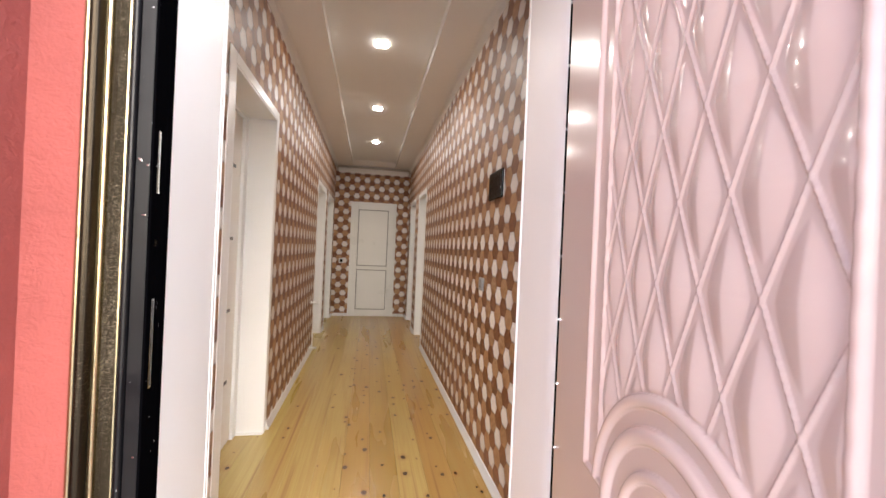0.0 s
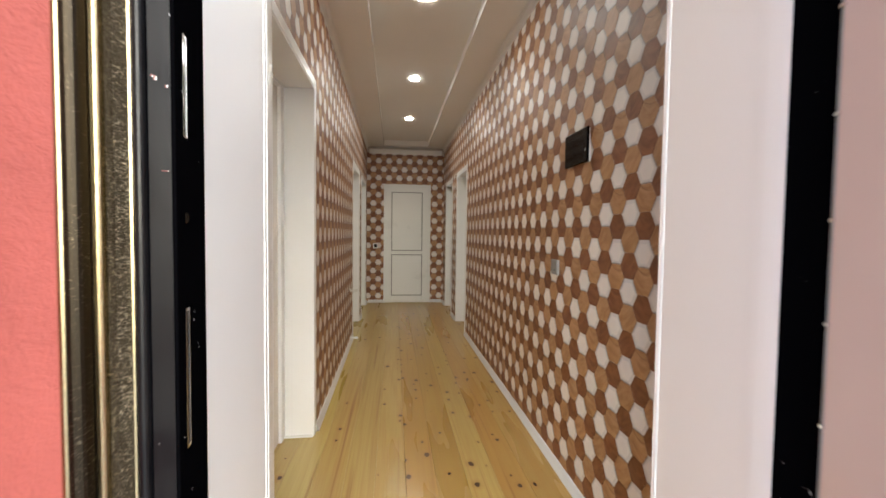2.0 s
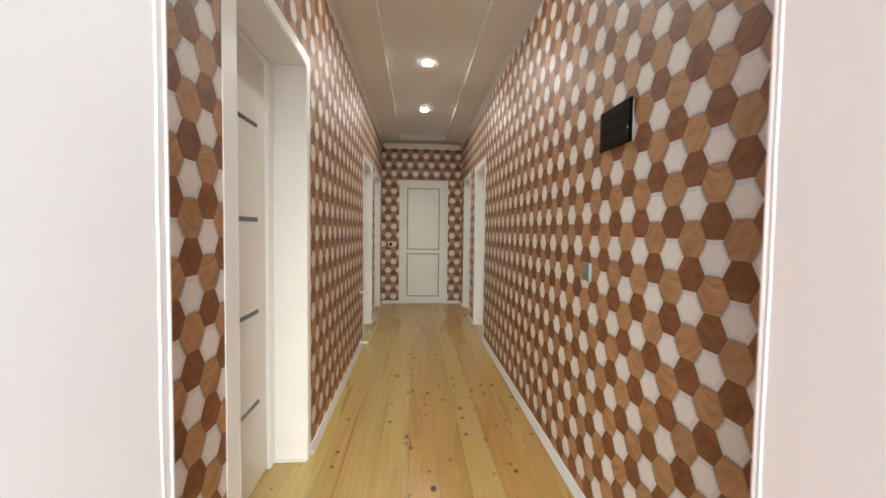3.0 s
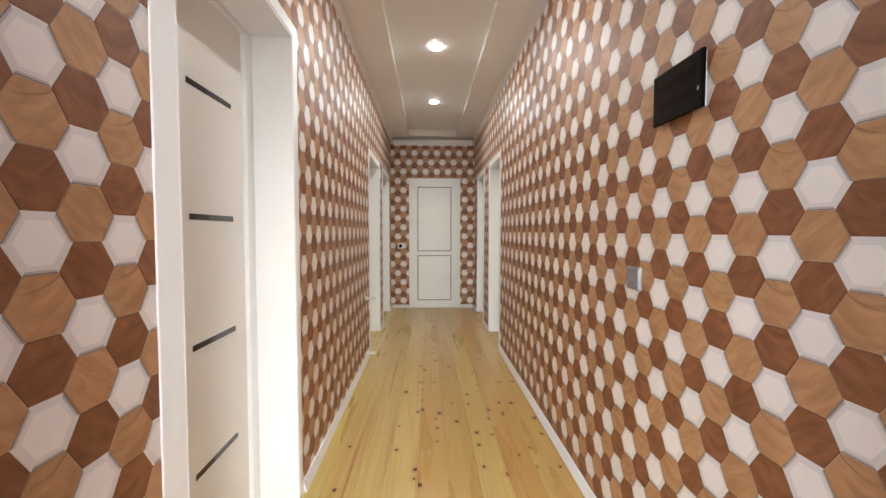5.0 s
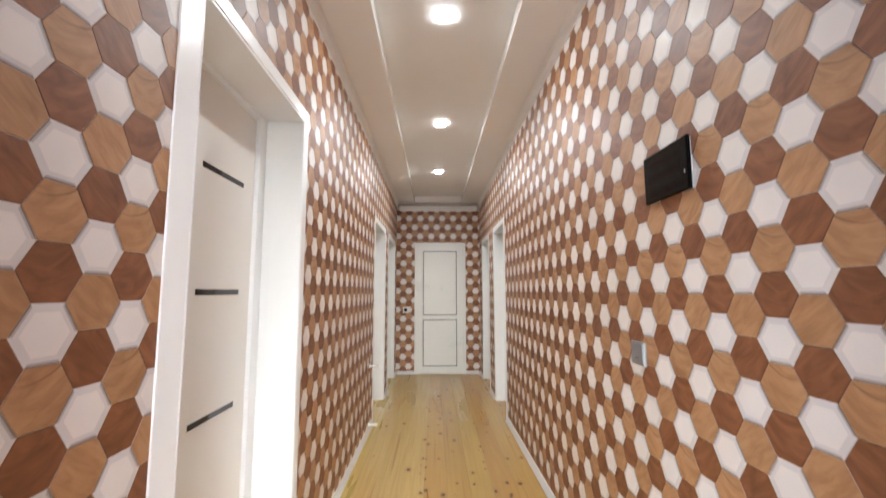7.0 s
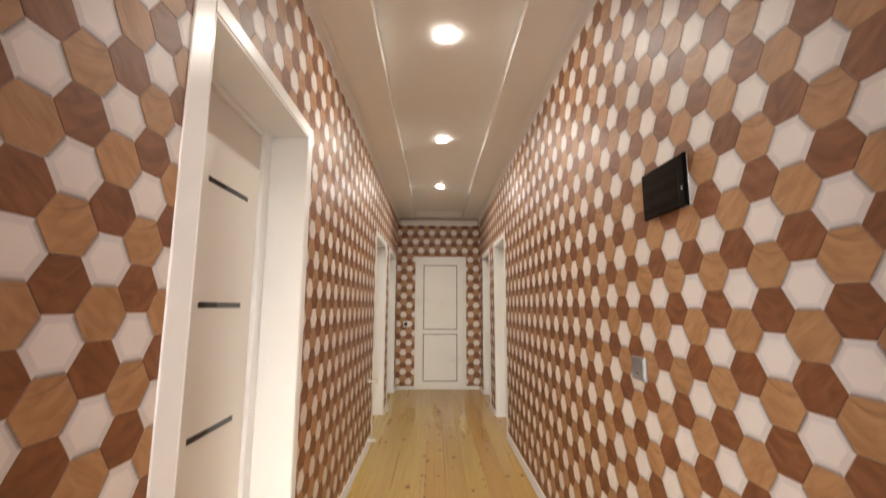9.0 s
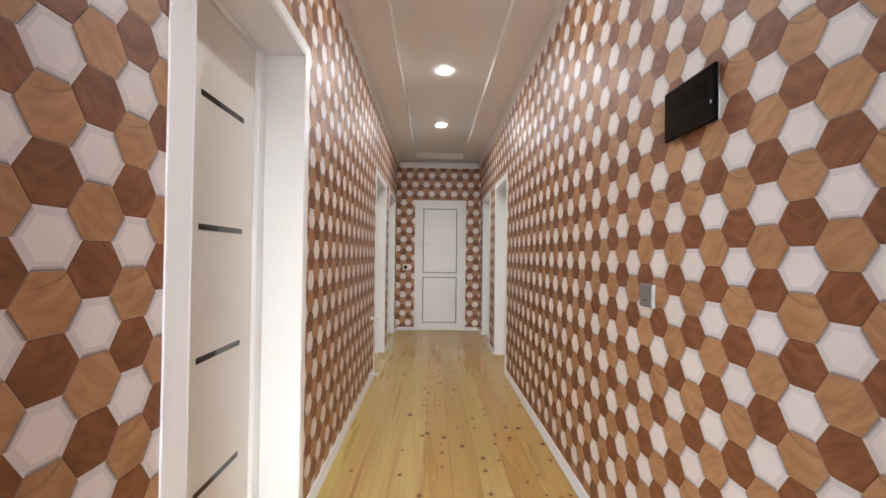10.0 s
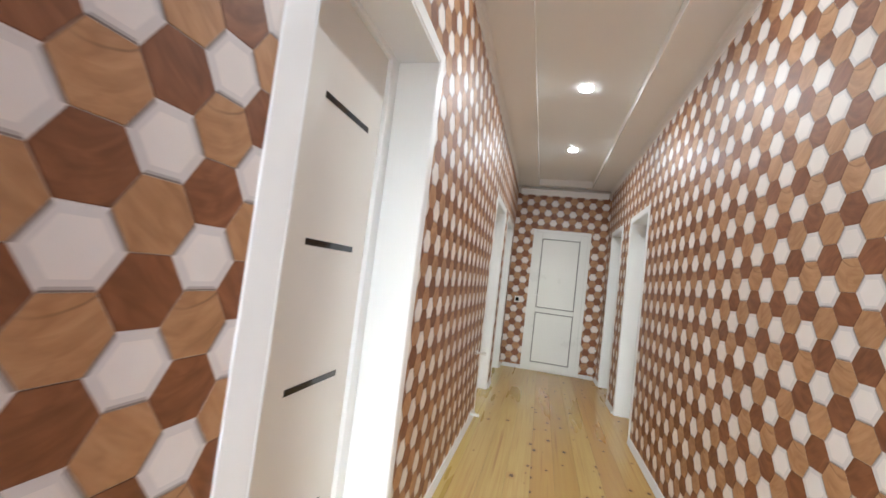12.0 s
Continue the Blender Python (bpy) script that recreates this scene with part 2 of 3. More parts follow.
EARTH = painted("yard_concrete", (0.56, 0.545, 0.52), 0.85, 0.25, 1.2, 0.4, 60.0)
POLISHED = brass("polished_brass", 0.30, (0.34, 0.265, 0.14), 0.12)
GLOW = Nodes("lamp_diffuser", 0.5)
GLOW.color((0.9, 0.9, 0.9))
GLOW.b.inputs["Emission Color"].default_value = (1.0, 0.96, 0.9, 1)
GLOW.b.inputs["Emission Strength"].default_value = 12.0
GLOW = GLOW.m


# ---- builders ----
def thing(name, label="", category="", group="", kind="", at=(0, 0, 0)):
    ob = new(name)
    ob.empty_display_size = 0.05
    ob.location = at
    return tagged(ob, label, category, group, kind)


def mesh_of(bm, mats, smooth=False):
    me = bpy.data.meshes.new("mesh")
    bmesh.ops.recalc_face_normals(bm, faces=bm.faces)
    bm.to_mesh(me)
    bm.free()
    for m in mats if isinstance(mats, (list, tuple)) else [mats]:
        me.materials.append(m)
    if smooth:
        me.shade_smooth()
    return me


def part(name, bm, material, parent=None, label="", smooth=False):
    ob = new(name, mesh_of(bm, material, smooth))
    if parent is not None:
        ob.parent = parent
        ob.location = -Vector(parent.location) if parent.parent is None else (0, 0, 0)
    return tagged(ob, label)


def add_box(bm, x0, x1, y0, y1, z0, z1, bevel=0.0, seg=2):
    vs = [bm.verts.new((x, y, z)) for x in (x0, x1) for y in (y0, y1) for z in (z0, z1)]
    fs = [bm.faces.new([vs[i] for i in q]) for q in ((0, 1, 3, 2), (4, 6, 7, 5), (0, 4, 5, 1), (2, 3, 7, 6), (0, 2, 6, 4), (1, 5, 7, 3))]
    if bevel:
        bmesh.ops.bevel(bm, geom=list({e for f in fs for e in f.edges}), offset=bevel, segments=seg, affect="EDGES", profile=0.5)
    return bm


def box(*a, **k):
    return add_box(bmesh.new(), *a, **k)


def add_prism(bm, pts, lo, hi, axis="z"):
    """A polygon extruded along an axis: its two coordinates are the other two axes in order."""
    def at(p, h):
        return {"z": (p[0], p[1], h), "y": (p[0], h, p[1]), "x": (h, p[0], p[1])}[axis]
    a = [bm.verts.new(at(p, lo)) for p in pts]
    b = [bm.verts.new(at(p, hi)) for p in pts]
    bm.faces.new(a)
    bm.faces.new(b[::-1])
    for i in range(len(pts)):
        k = (i + 1) % len(pts)
        bm.faces.new((a[i], b[i], b[k], a[k]))
    return bm


def prism(*a, **k):
    return add_prism(bmesh.new(), *a, **k)


def add_rod(bm, a, b, r, n=14):
    a, b = Vector(a), Vector(b)
    q = (b - a).to_track_quat("Z", "Y")
    ring = [[bm.verts.new(p + q @ Vector((r * math.cos(2 * math.pi * i / n), r * math.sin(2 * math.pi * i / n), 0))) for i in range(n)] for p in (a, b)]
    bm.faces.new(ring[0])
    bm.faces.new(ring[1][::-1])
    for i in range(n):
        k = (i + 1) % n
        bm.faces.new((ring[0][i], ring[1][i], ring[1][k], ring[0][k]))
    return bm


# ---- plan ----
XL, XR, Y0, Y1 = -0.567, 0.81, 1.40, 7.803
WALL = 0.24
SOFFIT, TOP = 2.778, 2.856
# openings: near y, far y, height
LEFT = [(2.115, 2.982, 2.138), (5.385, 6.25, 2.06), (6.64, 7.52, 2.06)]
RIGHT = [(5.43, 6.165, 2.06), (6.68, 7.41, 2.06)]


def long_wall(name, x0, x1, openings, label):
    bm = bmesh.new()
    y = Y0
    for a, b, h in openings:
        add_box(bm, x0, x1, y, a, 0, 2.9)
        add_box(bm, x0, x1, a, b, h, 2.9)
        y = b
    add_box(bm, x0, x1, y, Y1, 0, 2.9)
    ob = new(name, mesh_of(bm, PLASTER))
    return tagged(ob, label, "wall", kind="structure")


wall_left = long_wall("wall_left", XL - WALL, XL, LEFT, "wall papered with brown, tan and white hexagons, three doorways")
wall_right = long_wall("wall_right", XR, XR + WALL, RIGHT, "wall papered with brown, tan and white hexagons, two doorways")
wall_end = tagged(new("wall_end", mesh_of(box(XL - WALL, XR + WALL, Y1, Y1 + 0.2, 0, 2.9), PLASTER)),
                  "end wall papered with brown, tan and white hexagons", "wall", kind="structure")

# entrance wall: red stucco outside, papered side not seen
EY = 0.918
bm = bmesh.new()
add_box(bm, -4.0, -0.44, EY, Y0, -0.16, 3.3)
add_box(bm, 0.66, 5.0, EY, Y0, -0.16, 3.3)
add_box(bm, -0.44, 0.66, EY, Y0, 2.36, 3.3)
tagged(new("wall_entrance", mesh_of(bm, STUCCO)), "thick outer wall with rough red painted stucco", "wall", kind="structure")
tagged(new("wall_porch", mesh_of(box(-0.80, -0.545, 0.30, EY, -0.16, 3.3), STUCCO)), "red stucco return of the outer wall beside the door", "wall", kind="structure")

# ceiling: soffit round a raised middle field
TX0, TX1, TY0, TY1 = -0.262, 0.508, 1.62, 7.66
bm = bmesh.new()
add_box(bm, XL - WALL, TX0, 0.95, Y1 + 0.2, SOFFIT, 2.95)
add_box(bm, TX1, XR + WALL, 0.95, Y1 + 0.2, SOFFIT, 2.95)
add_box(bm, TX0, TX1, 0.95, TY0, SOFFIT, 2.95)
add_box(bm, TX0, TX1, TY1, Y1 + 0.2, SOFFIT, 2.95)
add_box(bm, TX0, TX1, TY0, TY1, TOP, 2.95)
bmesh.ops.bevel(bm, geom=[e for e in bm.edges if all(abs(v.co.z - SOFFIT) < 1e-4 for v in e.verts) and (e.verts[0].co - e.verts[1].co).length > 0.5],
                offset=0.002, segments=2, affect="EDGES")
tagged(new("ceiling", mesh_of(bm, CEIL)), "glossy cream ceiling with a shallow raised middle field", "ceiling", kind="structure")
# Strip added over the end step and slanted so that it looks brighter lit.
tagged(new("trim", mesh_of(prism([(TY1 - 0.004, SOFFIT - 0.002), (TY1, SOFFIT - 0.002), (TY1, TOP), (TY1 - 0.06, TOP), (TY1 - 0.06, TOP - 0.004)], TX0 + 0.008, TX1 - 0.008, "x"), TRIM)), "added white strip over the raised ceiling field's end step, slanted to catch light", "moulding", kind="structure")
for bead_x in (TX0, TX1):
    tagged(new("trim", mesh_of(add_rod(bmesh.new(), (bead_x, TY0, SOFFIT + 0.0018), (bead_x, TY1 - 0.007, SOFFIT + 0.0018), 0.0025, 20), GLOSS, smooth=True)),
           "thin glossy white bead along the raised ceiling field", "moulding", kind="structure")
tagged(new("roof", mesh_of(box(-4.2, 5.2, 0.85, 8.6, 3.3, 3.42), ROOF)), "plain flat roof over the house", "roof", kind="structure")

# ground outside
gm = bpy.data.meshes.new("ground")
gm.from_pydata([(-400, -400, -0.17), (400, -400, -0.17), (400, 400, -0.17), (-400, 400, -0.17)], [], [(0, 1, 2, 3)])
gm.materials.append(EARTH)
tagged(new("ground", gm), "bare grey concrete yard before the house", "ground", kind="structure")
tagged(new("floor_base", mesh_of(box(-0.9, 1.1, 0.99, Y1 + 0.2, -0.165, -0.022), PLASTER)), "grey screed under the boards", "floor", kind="structure")

# trims along the ceiling
def cornice_run(name, pts, axis, lo, hi):
    tagged(new(name, mesh_of(prism(pts, lo, hi, axis), TRIM)), "narrow white moulding under the ceiling", "moulding", kind="structure")


cornice_run("trim", [(XL, SOFFIT), (XL, 2.725), (XL + 0.006, 2.725), (XL + 0.012, 2.745), (XL + 0.024, 2.768), (XL + 0.045, 2.779), (XL + 0.045, SOFFIT)], "y", Y0, Y1)
cornice_run("trim", [(XR, SOFFIT), (XR, 2.725), (XR - 0.006, 2.725), (XR - 0.012, 2.745), (XR - 0.024, 2.768), (XR - 0.045, 2.779), (XR - 0.045, SOFFIT)], "y", Y0, Y1)
cornice_run("cornice", [(Y1, 2.737), (Y1, 2.652), (Y1 - 0.012, 2.652), (Y1 - 0.018, 2.664), (Y1 - 0.046, 2.698), (Y1 - 0.066, 2.716), (Y1 - 0.066, 2.727), (Y1 - 0.012, 2.733)], "x", XL + 0.046, XR - 0.046)

# skirting
SKIRT = [(0, 0), (0.023, 0), (0.024, 0.007), (0.020, 0.016), (0.013, 0.034), (0.009, 0.047), (0.006, 0.051), (0, 0.052)]


def skirting(wall_at, into, lo, hi, axis="y"):
    """A sloped skirting board; into: 1 or -1, the way that it stands out from the wall."""
    pts = [(wall_at + into * d, z) for d, z in SKIRT]
    tagged(new("baseboard", mesh_of(prism(pts, lo, hi, axis), SKIRTING)), "low white skirting board along the papered wall", "skirting board", kind="structure")


CAS = 0.055
def runs(openings):
    y = Y0
    for a, b, _ in openings:
        yield y, a - CAS
        y = b + CAS
    yield y, Y1


for a, b in runs(LEFT):
    if b - a > 0.02:
        skirting(XL, 1, a, b)
for a, b in runs(RIGHT):
    if b - a > 0.02:
        skirting(XR, -1, a, b)
skirting(Y1, -1, XL + 0.032, -0.266, "x")
skirting(Y1, -1, 0.573, XR - 0.032, "x")


# ---- inner doors ----
def inner_door(name, side, a, b, h, strips, label):
    """A doorway lined with white boards: casing, linings, stops and a leaf set deep in the wall. side: -1 left wall, 1 right wall."""
    xw = XL if side < 0 else XR
    d = thing(name, label, "door", kind="structure", at=(xw, (a + b) / 2, 0))
    def bx(name, depth0, depth1, y0, y1, z0, z1, mat, parent, lab="", bev=0.003):
        x = sorted((xw + side * depth0, xw + side * depth1))
        ob = new(name, mesh_of(box(x[0], x[1], y0, y1, z0, z1, bevel=bev), mat))
        ob.parent = parent
        ob.location = -d.location if parent is d else (0, 0, 0)
        return tagged(ob, lab)
    near = 0.093 if strips else CAS
    bx("casing", -0.006, 0.0, a - near, a - 0.001, 0.001, h + CAS, TRIM, d, "white door casing")
    bx("casing", -0.006, 0.0, b + 0.001, b + CAS, 0.001, h + CAS, TRIM, d, "white door casing")
    bx("casing", -0.0065, 0.0, a, b, h + 0.001, h + CAS + 0.0005, TRIM, d, "white door casing")
    bx("lining", -0.005, 0.235, a, a + 0.01, 0.001, h - 0.001, REVEAL, d)
    bx("lining", -0.005, 0.235, b - 0.01, b, 0.001, h - 0.001, REVEAL, d)
    bx("lining", -0.0045, 0.235, a + 0.0105, b - 0.0105, h - 0.011, h, REVEAL, d)
    face = 0.170 if strips else 0.178
    bx("frame_post", face, 0.234, a + 0.0105, a + 0.075, 0.001, h - 0.012, REVEAL, d)
    bx("frame_post", face, 0.234, b - 0.084, b - 0.0105, 0.001, h - 0.012, REVEAL, d)
    bx("frame_head", face + 0.0005, 0.234, a + 0.0755, b - 0.0845, h - 0.036, h - 0.012, REVEAL, d)
    if strips:
        bx("base_bead", 0.0, 0.176, b - 0.026, b - 0.0105, 0.0, 0.012, TRIM, d, "small white bead at the jamb's foot", 0.003)
    leaf = bx("door_leaf", 0.187, 0.225, a + 0.077, b - 0.086, 0.008, h - 0.038, CREAM, d, "plain cream door leaf")
    for z in strips:
        bx("glass_strip", 0.1855, 0.1895, 2.487, 2.795, z - 0.0105, z + 0.0105, STRIP, leaf, "short black glass strip", 0.0006)
    return d


inner_door("door_1", -1, *LEFT[0], (1.766, 1.314, 0.865, 0.416), "closed cream door with four short black glass strips")
inner_door("door_2", -1, *LEFT[1], (), "white lined doorway with a closed plain door")
inner_door("door_3", -1, *LEFT[2], (), "white lined doorway with a closed plain door")
inner_door("door_4", 1, *RIGHT[0], (), "white lined doorway with a closed plain door")
inner_door("door_5", 1, *RIGHT[1], (), "white lined doorway with a closed plain door")


# ---- end door: white pvc, two panels ----
def pvc_door():
    x0, x1, h, y = -0.264, 0.571, 2.12, Y1
    d = thing("door_6", "closed white plastic door with two panels and grey gaskets", "door", kind="structure", at=((x0 + x1) / 2, y, 0))
    def bx(name, xa, xb, ya, yb, za, zb, mat, parent=d, lab="", bev=0.004):
        return part(name, box(xa, xb, ya, yb, za, zb, bevel=bev), mat, parent, lab)
    bx("frame_post", x0, x0 + 0.05, y - 0.03, y, 0.001, h, PVC)
    bx("frame_post", x1 - 0.05, x1, y - 0.03, y, 0.001, h, PVC)
    bx("frame_head", x0 + 0.051, x1 - 0.051, y - 0.0295, y, h - 0.05, h - 0.0005, PVC)
    bx("threshold", x0 + 0.051, x1 - 0.051, y - 0.0285, y, 0.001, 0.03, PVC)
    lx0, lx1, lz0, lz1 = x0 + 0.045, x1 - 0.045, 0.032, h - 0.045
    px0, px1 = -0.124, 0.422
    leaf = part("door_leaf", bmesh.new(), PVC, d)
    yl0, yl1 = y - 0.045, y - 0.0005
    for n, a in (("stile", (lx0, px0 - 0.004, lz0, lz1)), ("stile", (px1 + 0.004, lx1, lz0, lz1)), ("rail", (px0 - 0.0035, px1 + 0.0035, lz0, 0.128)),
                 ("rail", (px0 - 0.0035, px1 + 0.0035, 0.871, 0.936)), ("rail", (px0 - 0.0035, px1 + 0.0035, 1.983, lz1))):
        ob = new(n, mesh_of(box(a[0], a[1], yl0, yl1, a[2], a[3], bevel=0.004), PVC))
        ob.parent = leaf
    for z0, z1 in ((0.132, 0.867), (0.940, 1.979)):
        bm = bmesh.new()
        g = 0.011
        for q in ((px0 - 0.003, px0 + g, z0 - 0.003, z1 + 0.003), (px1 - g, px1 + 0.003, z0 - 0.003, z1 + 0.003), (px0 + g, px1 - g, z0 - 0.003, z0 + g), (px0 + g, px1 - g, z1 - g, z1 + 0.003)):
            add_box(bm, q[0], q[1], y - 0.038, y - 0.02, q[2], q[3])
        ob = new("gasket", mesh_of(bm, GASKET))
        ob.parent = leaf
        tagged(ob, "grey rubber gasket")
        bm = box(px0 + g, px1 - g, y - 0.036, y - 0.018, z0 + g, z1 - g, bevel=0.003)
        ob = new("panel", mesh_of(bm, PVC))
        ob.parent = leaf
    bm = box(-0.179, -0.147, y - 0.0515, y - 0.045, 1.0, 1.20, bevel=0.002)
    ob = new("handle_plate", mesh_of(bm, PVC))
    ob.parent = leaf
    bm = add_rod(bmesh.new(), (-0.162, y - 0.05, 1.13), (-0.162, y - 0.085, 1.13), 0.009)
    add_box(bm, -0.172, -0.055, y - 0.094, y - 0.08, 1.12, 1.14, bevel=0.005)
    ob = new("handle", mesh_of(bm, PVC))
    ob.parent = leaf
    return d


pvc_door()

# ---- floor boards ----
floor = thing("floor", "varnished yellow pine board floor with dark knots", "floor", kind="structure")
BOARD, bx0 = 0.157, -0.952
i = 0
while bx0 + i * BOARD < XR + 0.23:
    a, b = bx0 + i * BOARD, bx0 + (i + 1) * BOARD
    ob = part("floor_board", box(a + 0.0004, b - 0.0004, 1.056, Y1 + 0.0, -0.02, 0.0, bevel=0.0005, seg=1), PINE_WARM if i in (6, 7, 9, 11) else PINE_MID if i in (8, 10) else PINE_LIGHT, floor)
    i += 1


# ---- lamps ----
def rounded_square(cx, cy, half, r, n=5):
    pts = []
    for k, (sx, sy) in enumerate(((1, 1), (-1, 1), (-1, -1), (1, -1))):
        for j in range(n + 1):
            a = math.pi / 2 * (k + j / n)
            pts.append((cx + sx * (half - r) + r * math.cos(a), cy + sy * (half - r) + r * math.sin(a)))
    return pts


for ly in LAMP_YS:
    lamp = thing("ceiling_lamp", "small square recessed ceiling lamp, lit, white rim", "ceiling lamp", "ceiling lamps", at=(LAMP_X, ly, TOP))
    part("rim", prism(rounded_square(LAMP_X, ly, 0.052, 0.026), TOP - 0.004, TOP, "z"), TRIM, lamp)
    part("diffuser", prism(rounded_square(LAMP_X, ly, 0.046, 0.024), TOP - 0.011, TOP - 0.0045, "z"), GLOW, lamp, "glowing white diffuser")


# ---- things on the walls ----
def intercom():
    ya, yb, za, zb = 2.198, 2.441, 1.608, 1.77
    d = thing("intercom_screen", "black glossy intercom monitor on the papered wall", "intercom", at=(XR, (ya + yb) / 2, za))
    part("back_plate", box(XR - 0.005, XR, ya + 0.008, yb - 0.004, za + 0.004, zb - 0.006, bevel=0.002), TRIM, d, "white mounting plate")
    part("housing", box(XR - 0.020, XR - 0.0055, ya, yb, za, zb, bevel=0.005, seg=3), BLACK, d)
    part("screen", box(XR - 0.0207, XR - 0.0195, ya + 0.03, yb - 0.03, za + 0.016, zb - 0.034, bevel=0.0005), SCREEN, d, "dark glass screen")
    part("button_row", box(XR - 0.0206, XR - 0.0195, ya + 0.012, ya + 0.017, za + 0.05, za + 0.06, bevel=0.0005), STEEL, d)
    part("button_row", box(XR - 0.0206, XR - 0.0195, yb - 0.06, yb - 0.05, za + 0.024, za + 0.027, bevel=0.0005), STEEL, d)


intercom()


def wall_switch():
    ya, yb, za, zb = 2.52, 2.614, 1.05, 1.133
    d = thing("wall_switch", "grey metallic switch plate on the papered wall", "switch", at=(XR, (ya + yb) / 2, za))
    part("frame", box(XR - 0.011, XR, ya, yb, za, zb, bevel=0.003), STEEL, d, "grey metal frame")
    part("rocker", box(XR - 0.0135, XR - 0.0105, ya + 0.006, yb - 0.006, za + 0.006, zb - 0.006, bevel=0.0015), STEEL, d, "grey rocker")
    for y in (2.56, 2.574):
        part("mark", box(XR - 0.0141, XR - 0.013, y, y + 0.005, za + 0.022, za + 0.027), BLACK, d)


wall_switch()


def end_switch():
    d = thing("light_switch", "white switch frame with a dark rocker beside the end door", "switch", at=(-0.408, Y1, 0.976))
    part("frame", box(-0.45, -0.366, Y1 - 0.010, Y1, 0.975, 1.068, bevel=0.003), PVC, d, "white frame")
    part("rocker", box(-0.432, -0.384, Y1 - 0.013, Y1 - 0.0095, 0.994, 1.049, bevel=0.0015), BLACK, d, "dark rocker")


end_switch()

for z in (0.602, 0.06):
    p = thing("pipe_stub", "short white heating pipe end out of the wall", "pipe", "heating pipe ends", at=(XL, 5.115, z))
    part("pipe", add_rod(bmesh.new(), (XL, 5.115, z), (XL + 0.075, 5.115, z), 0.011), PVC, p)
    part("cap", add_rod(bmesh.new(), (XL + 0.05, 5.115, z), (XL + 0.085, 5.115, z), 0.0145), PVC, p)
    part("rosette", add_rod(bmesh.new(), (XL, 5.115, z), (XL + 0.007, 5.115, z), 0.024), PVC, p)


# ---- entrance: frame, reveal boards, steel door leaf ----
ez0, ez1 = -0.02, 2.30
tagged(new("reveal_board", mesh_of(prism([(-0.357, 1.046), (-0.376, 1.412), (-0.44, 1.412), (-0.44, 1.046)], 0.0, 2.30), LINING)),
       "smooth white board lining the entrance reveal", "trim", kind="structure")
tagged(new("reveal_board", mesh_of(prism([(0.602, 1.383), (0.5765, 1.10), (0.5745, 1.082), (0.5735, 1.066), (0.5738, 1.052), (0.5752, 1.040), (0.578, 1.0305), (0.66, 1.0305), (0.66, 1.383)], 0.0, 2.30), LINING_BOUNCE)),
       "smooth board with a rounded edge lining the reveal, tinted with the leaf's pink bounce", "trim", kind="structure")
tagged(new("reveal_board", mesh_of(prism([(-0.44, 1.04), (0.66, 1.04), (0.66, Y0 + 0.003), (-0.44, Y0 + 0.003)], 2.3005, 2.36), LINING)),
       "smooth white board lining the entrance reveal", "trim", kind="structure")
for x0, x1, ye, strip in ((-0.396, -0.3745, 1.4125, LINING), (0.6005, 0.622, 1.3835, LINING_BOUNCE)):
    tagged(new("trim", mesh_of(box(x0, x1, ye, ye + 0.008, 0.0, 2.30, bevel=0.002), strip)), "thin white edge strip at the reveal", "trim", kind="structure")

# beads of filler along the reveal edges
def filler(x, y, wobble, label):
    bm = bmesh.new()
    n, ring = 120, []
    for i in range(n + 1):
        z = 0.01 + 2.28 * i / n
        dx = wobble * (noise.noise(Vector((x * 9, y, z * 5.0))) + 0.4 * noise.noise(Vector((x * 9, y, z * 23.0))))
        r = 0.0021 * (1 + 0.5 * noise.noise(Vector((y, x, z * 14.0))))
        ring.append([bm.verts.new((x + r * math.cos(a), y + dx + r * math.sin(a), z)) for a in (0, 1.05, 2.09, 3.14, 4.19, 5.24)])
    for a, b in zip(ring, ring[1:]):
        for k in range(6):
            bm.faces.new((a[k], b[k], b[(k + 1) % 6], a[(k + 1) % 6]))
    tagged(new("filler_bead", mesh_of(bm, TRIM, smooth=True)), label, "trim", kind="structure")


filler(-0.3745, 1.389, 0.004, "uneven white filler bead along the reveal board")
filler(0.6005, 1.372, 0.0025, "uneven white filler bead along the reveal board")

frame_ob = thing("entrance_door_frame", "black steel door frame with antique brass edging", "door frame", at=(-0.39, 0.96, -0.02))


def roll(cx, cy, r, a0, a1, n=7):
    return [(cx + r * math.cos(radians(a0 + (a1 - a0) * i / n)), cy + r * math.sin(radians(a0 + (a1 - a0) * i / n))) for i in range(n + 1)]


# left post in plan, from the stucco to the reveal board
part("post", prism([(-0.380, 0.928)] + roll(-0.3725, 0.925, 0.0062, 180, 350) + [(-0.363, 0.927), (-0.3395, 0.928), (-0.337, 0.931), (-0.3545, 1.0455), (-0.44, 1.0455), (-0.44, 0.956), (-0.380, 0.956)], ez0, ez1), STEEL_BLACK, frame_ob, "black painted steel post")
part("bead", prism([(-0.3795, 0.9275)] + roll(-0.3725, 0.925, 0.0068, 180, 350) + [(-0.3655, 0.9275)], ez0, ez1), STEEL_SHEEN, frame_ob, "rounded glossy black bead")
part("cover", prism([(-0.3645, 0.9262), (-0.340, 0.9272), (-0.340, 0.9282), (-0.3645, 0.9272)], ez0, ez1), STEEL_SHEEN, frame_ob, "dark glossy front of the post")
part("edging", prism([(-0.450, 0.9175)] + roll(-0.4375, 0.917, 0.0115, 180, 352, 9) + [(-0.4245, 0.920), (-0.4235, 0.9555), (-0.4395, 0.9555), (-0.4395, 0.9175)], ez0, ez1), BRASS, frame_ob, "wrinkled antique brass roll")
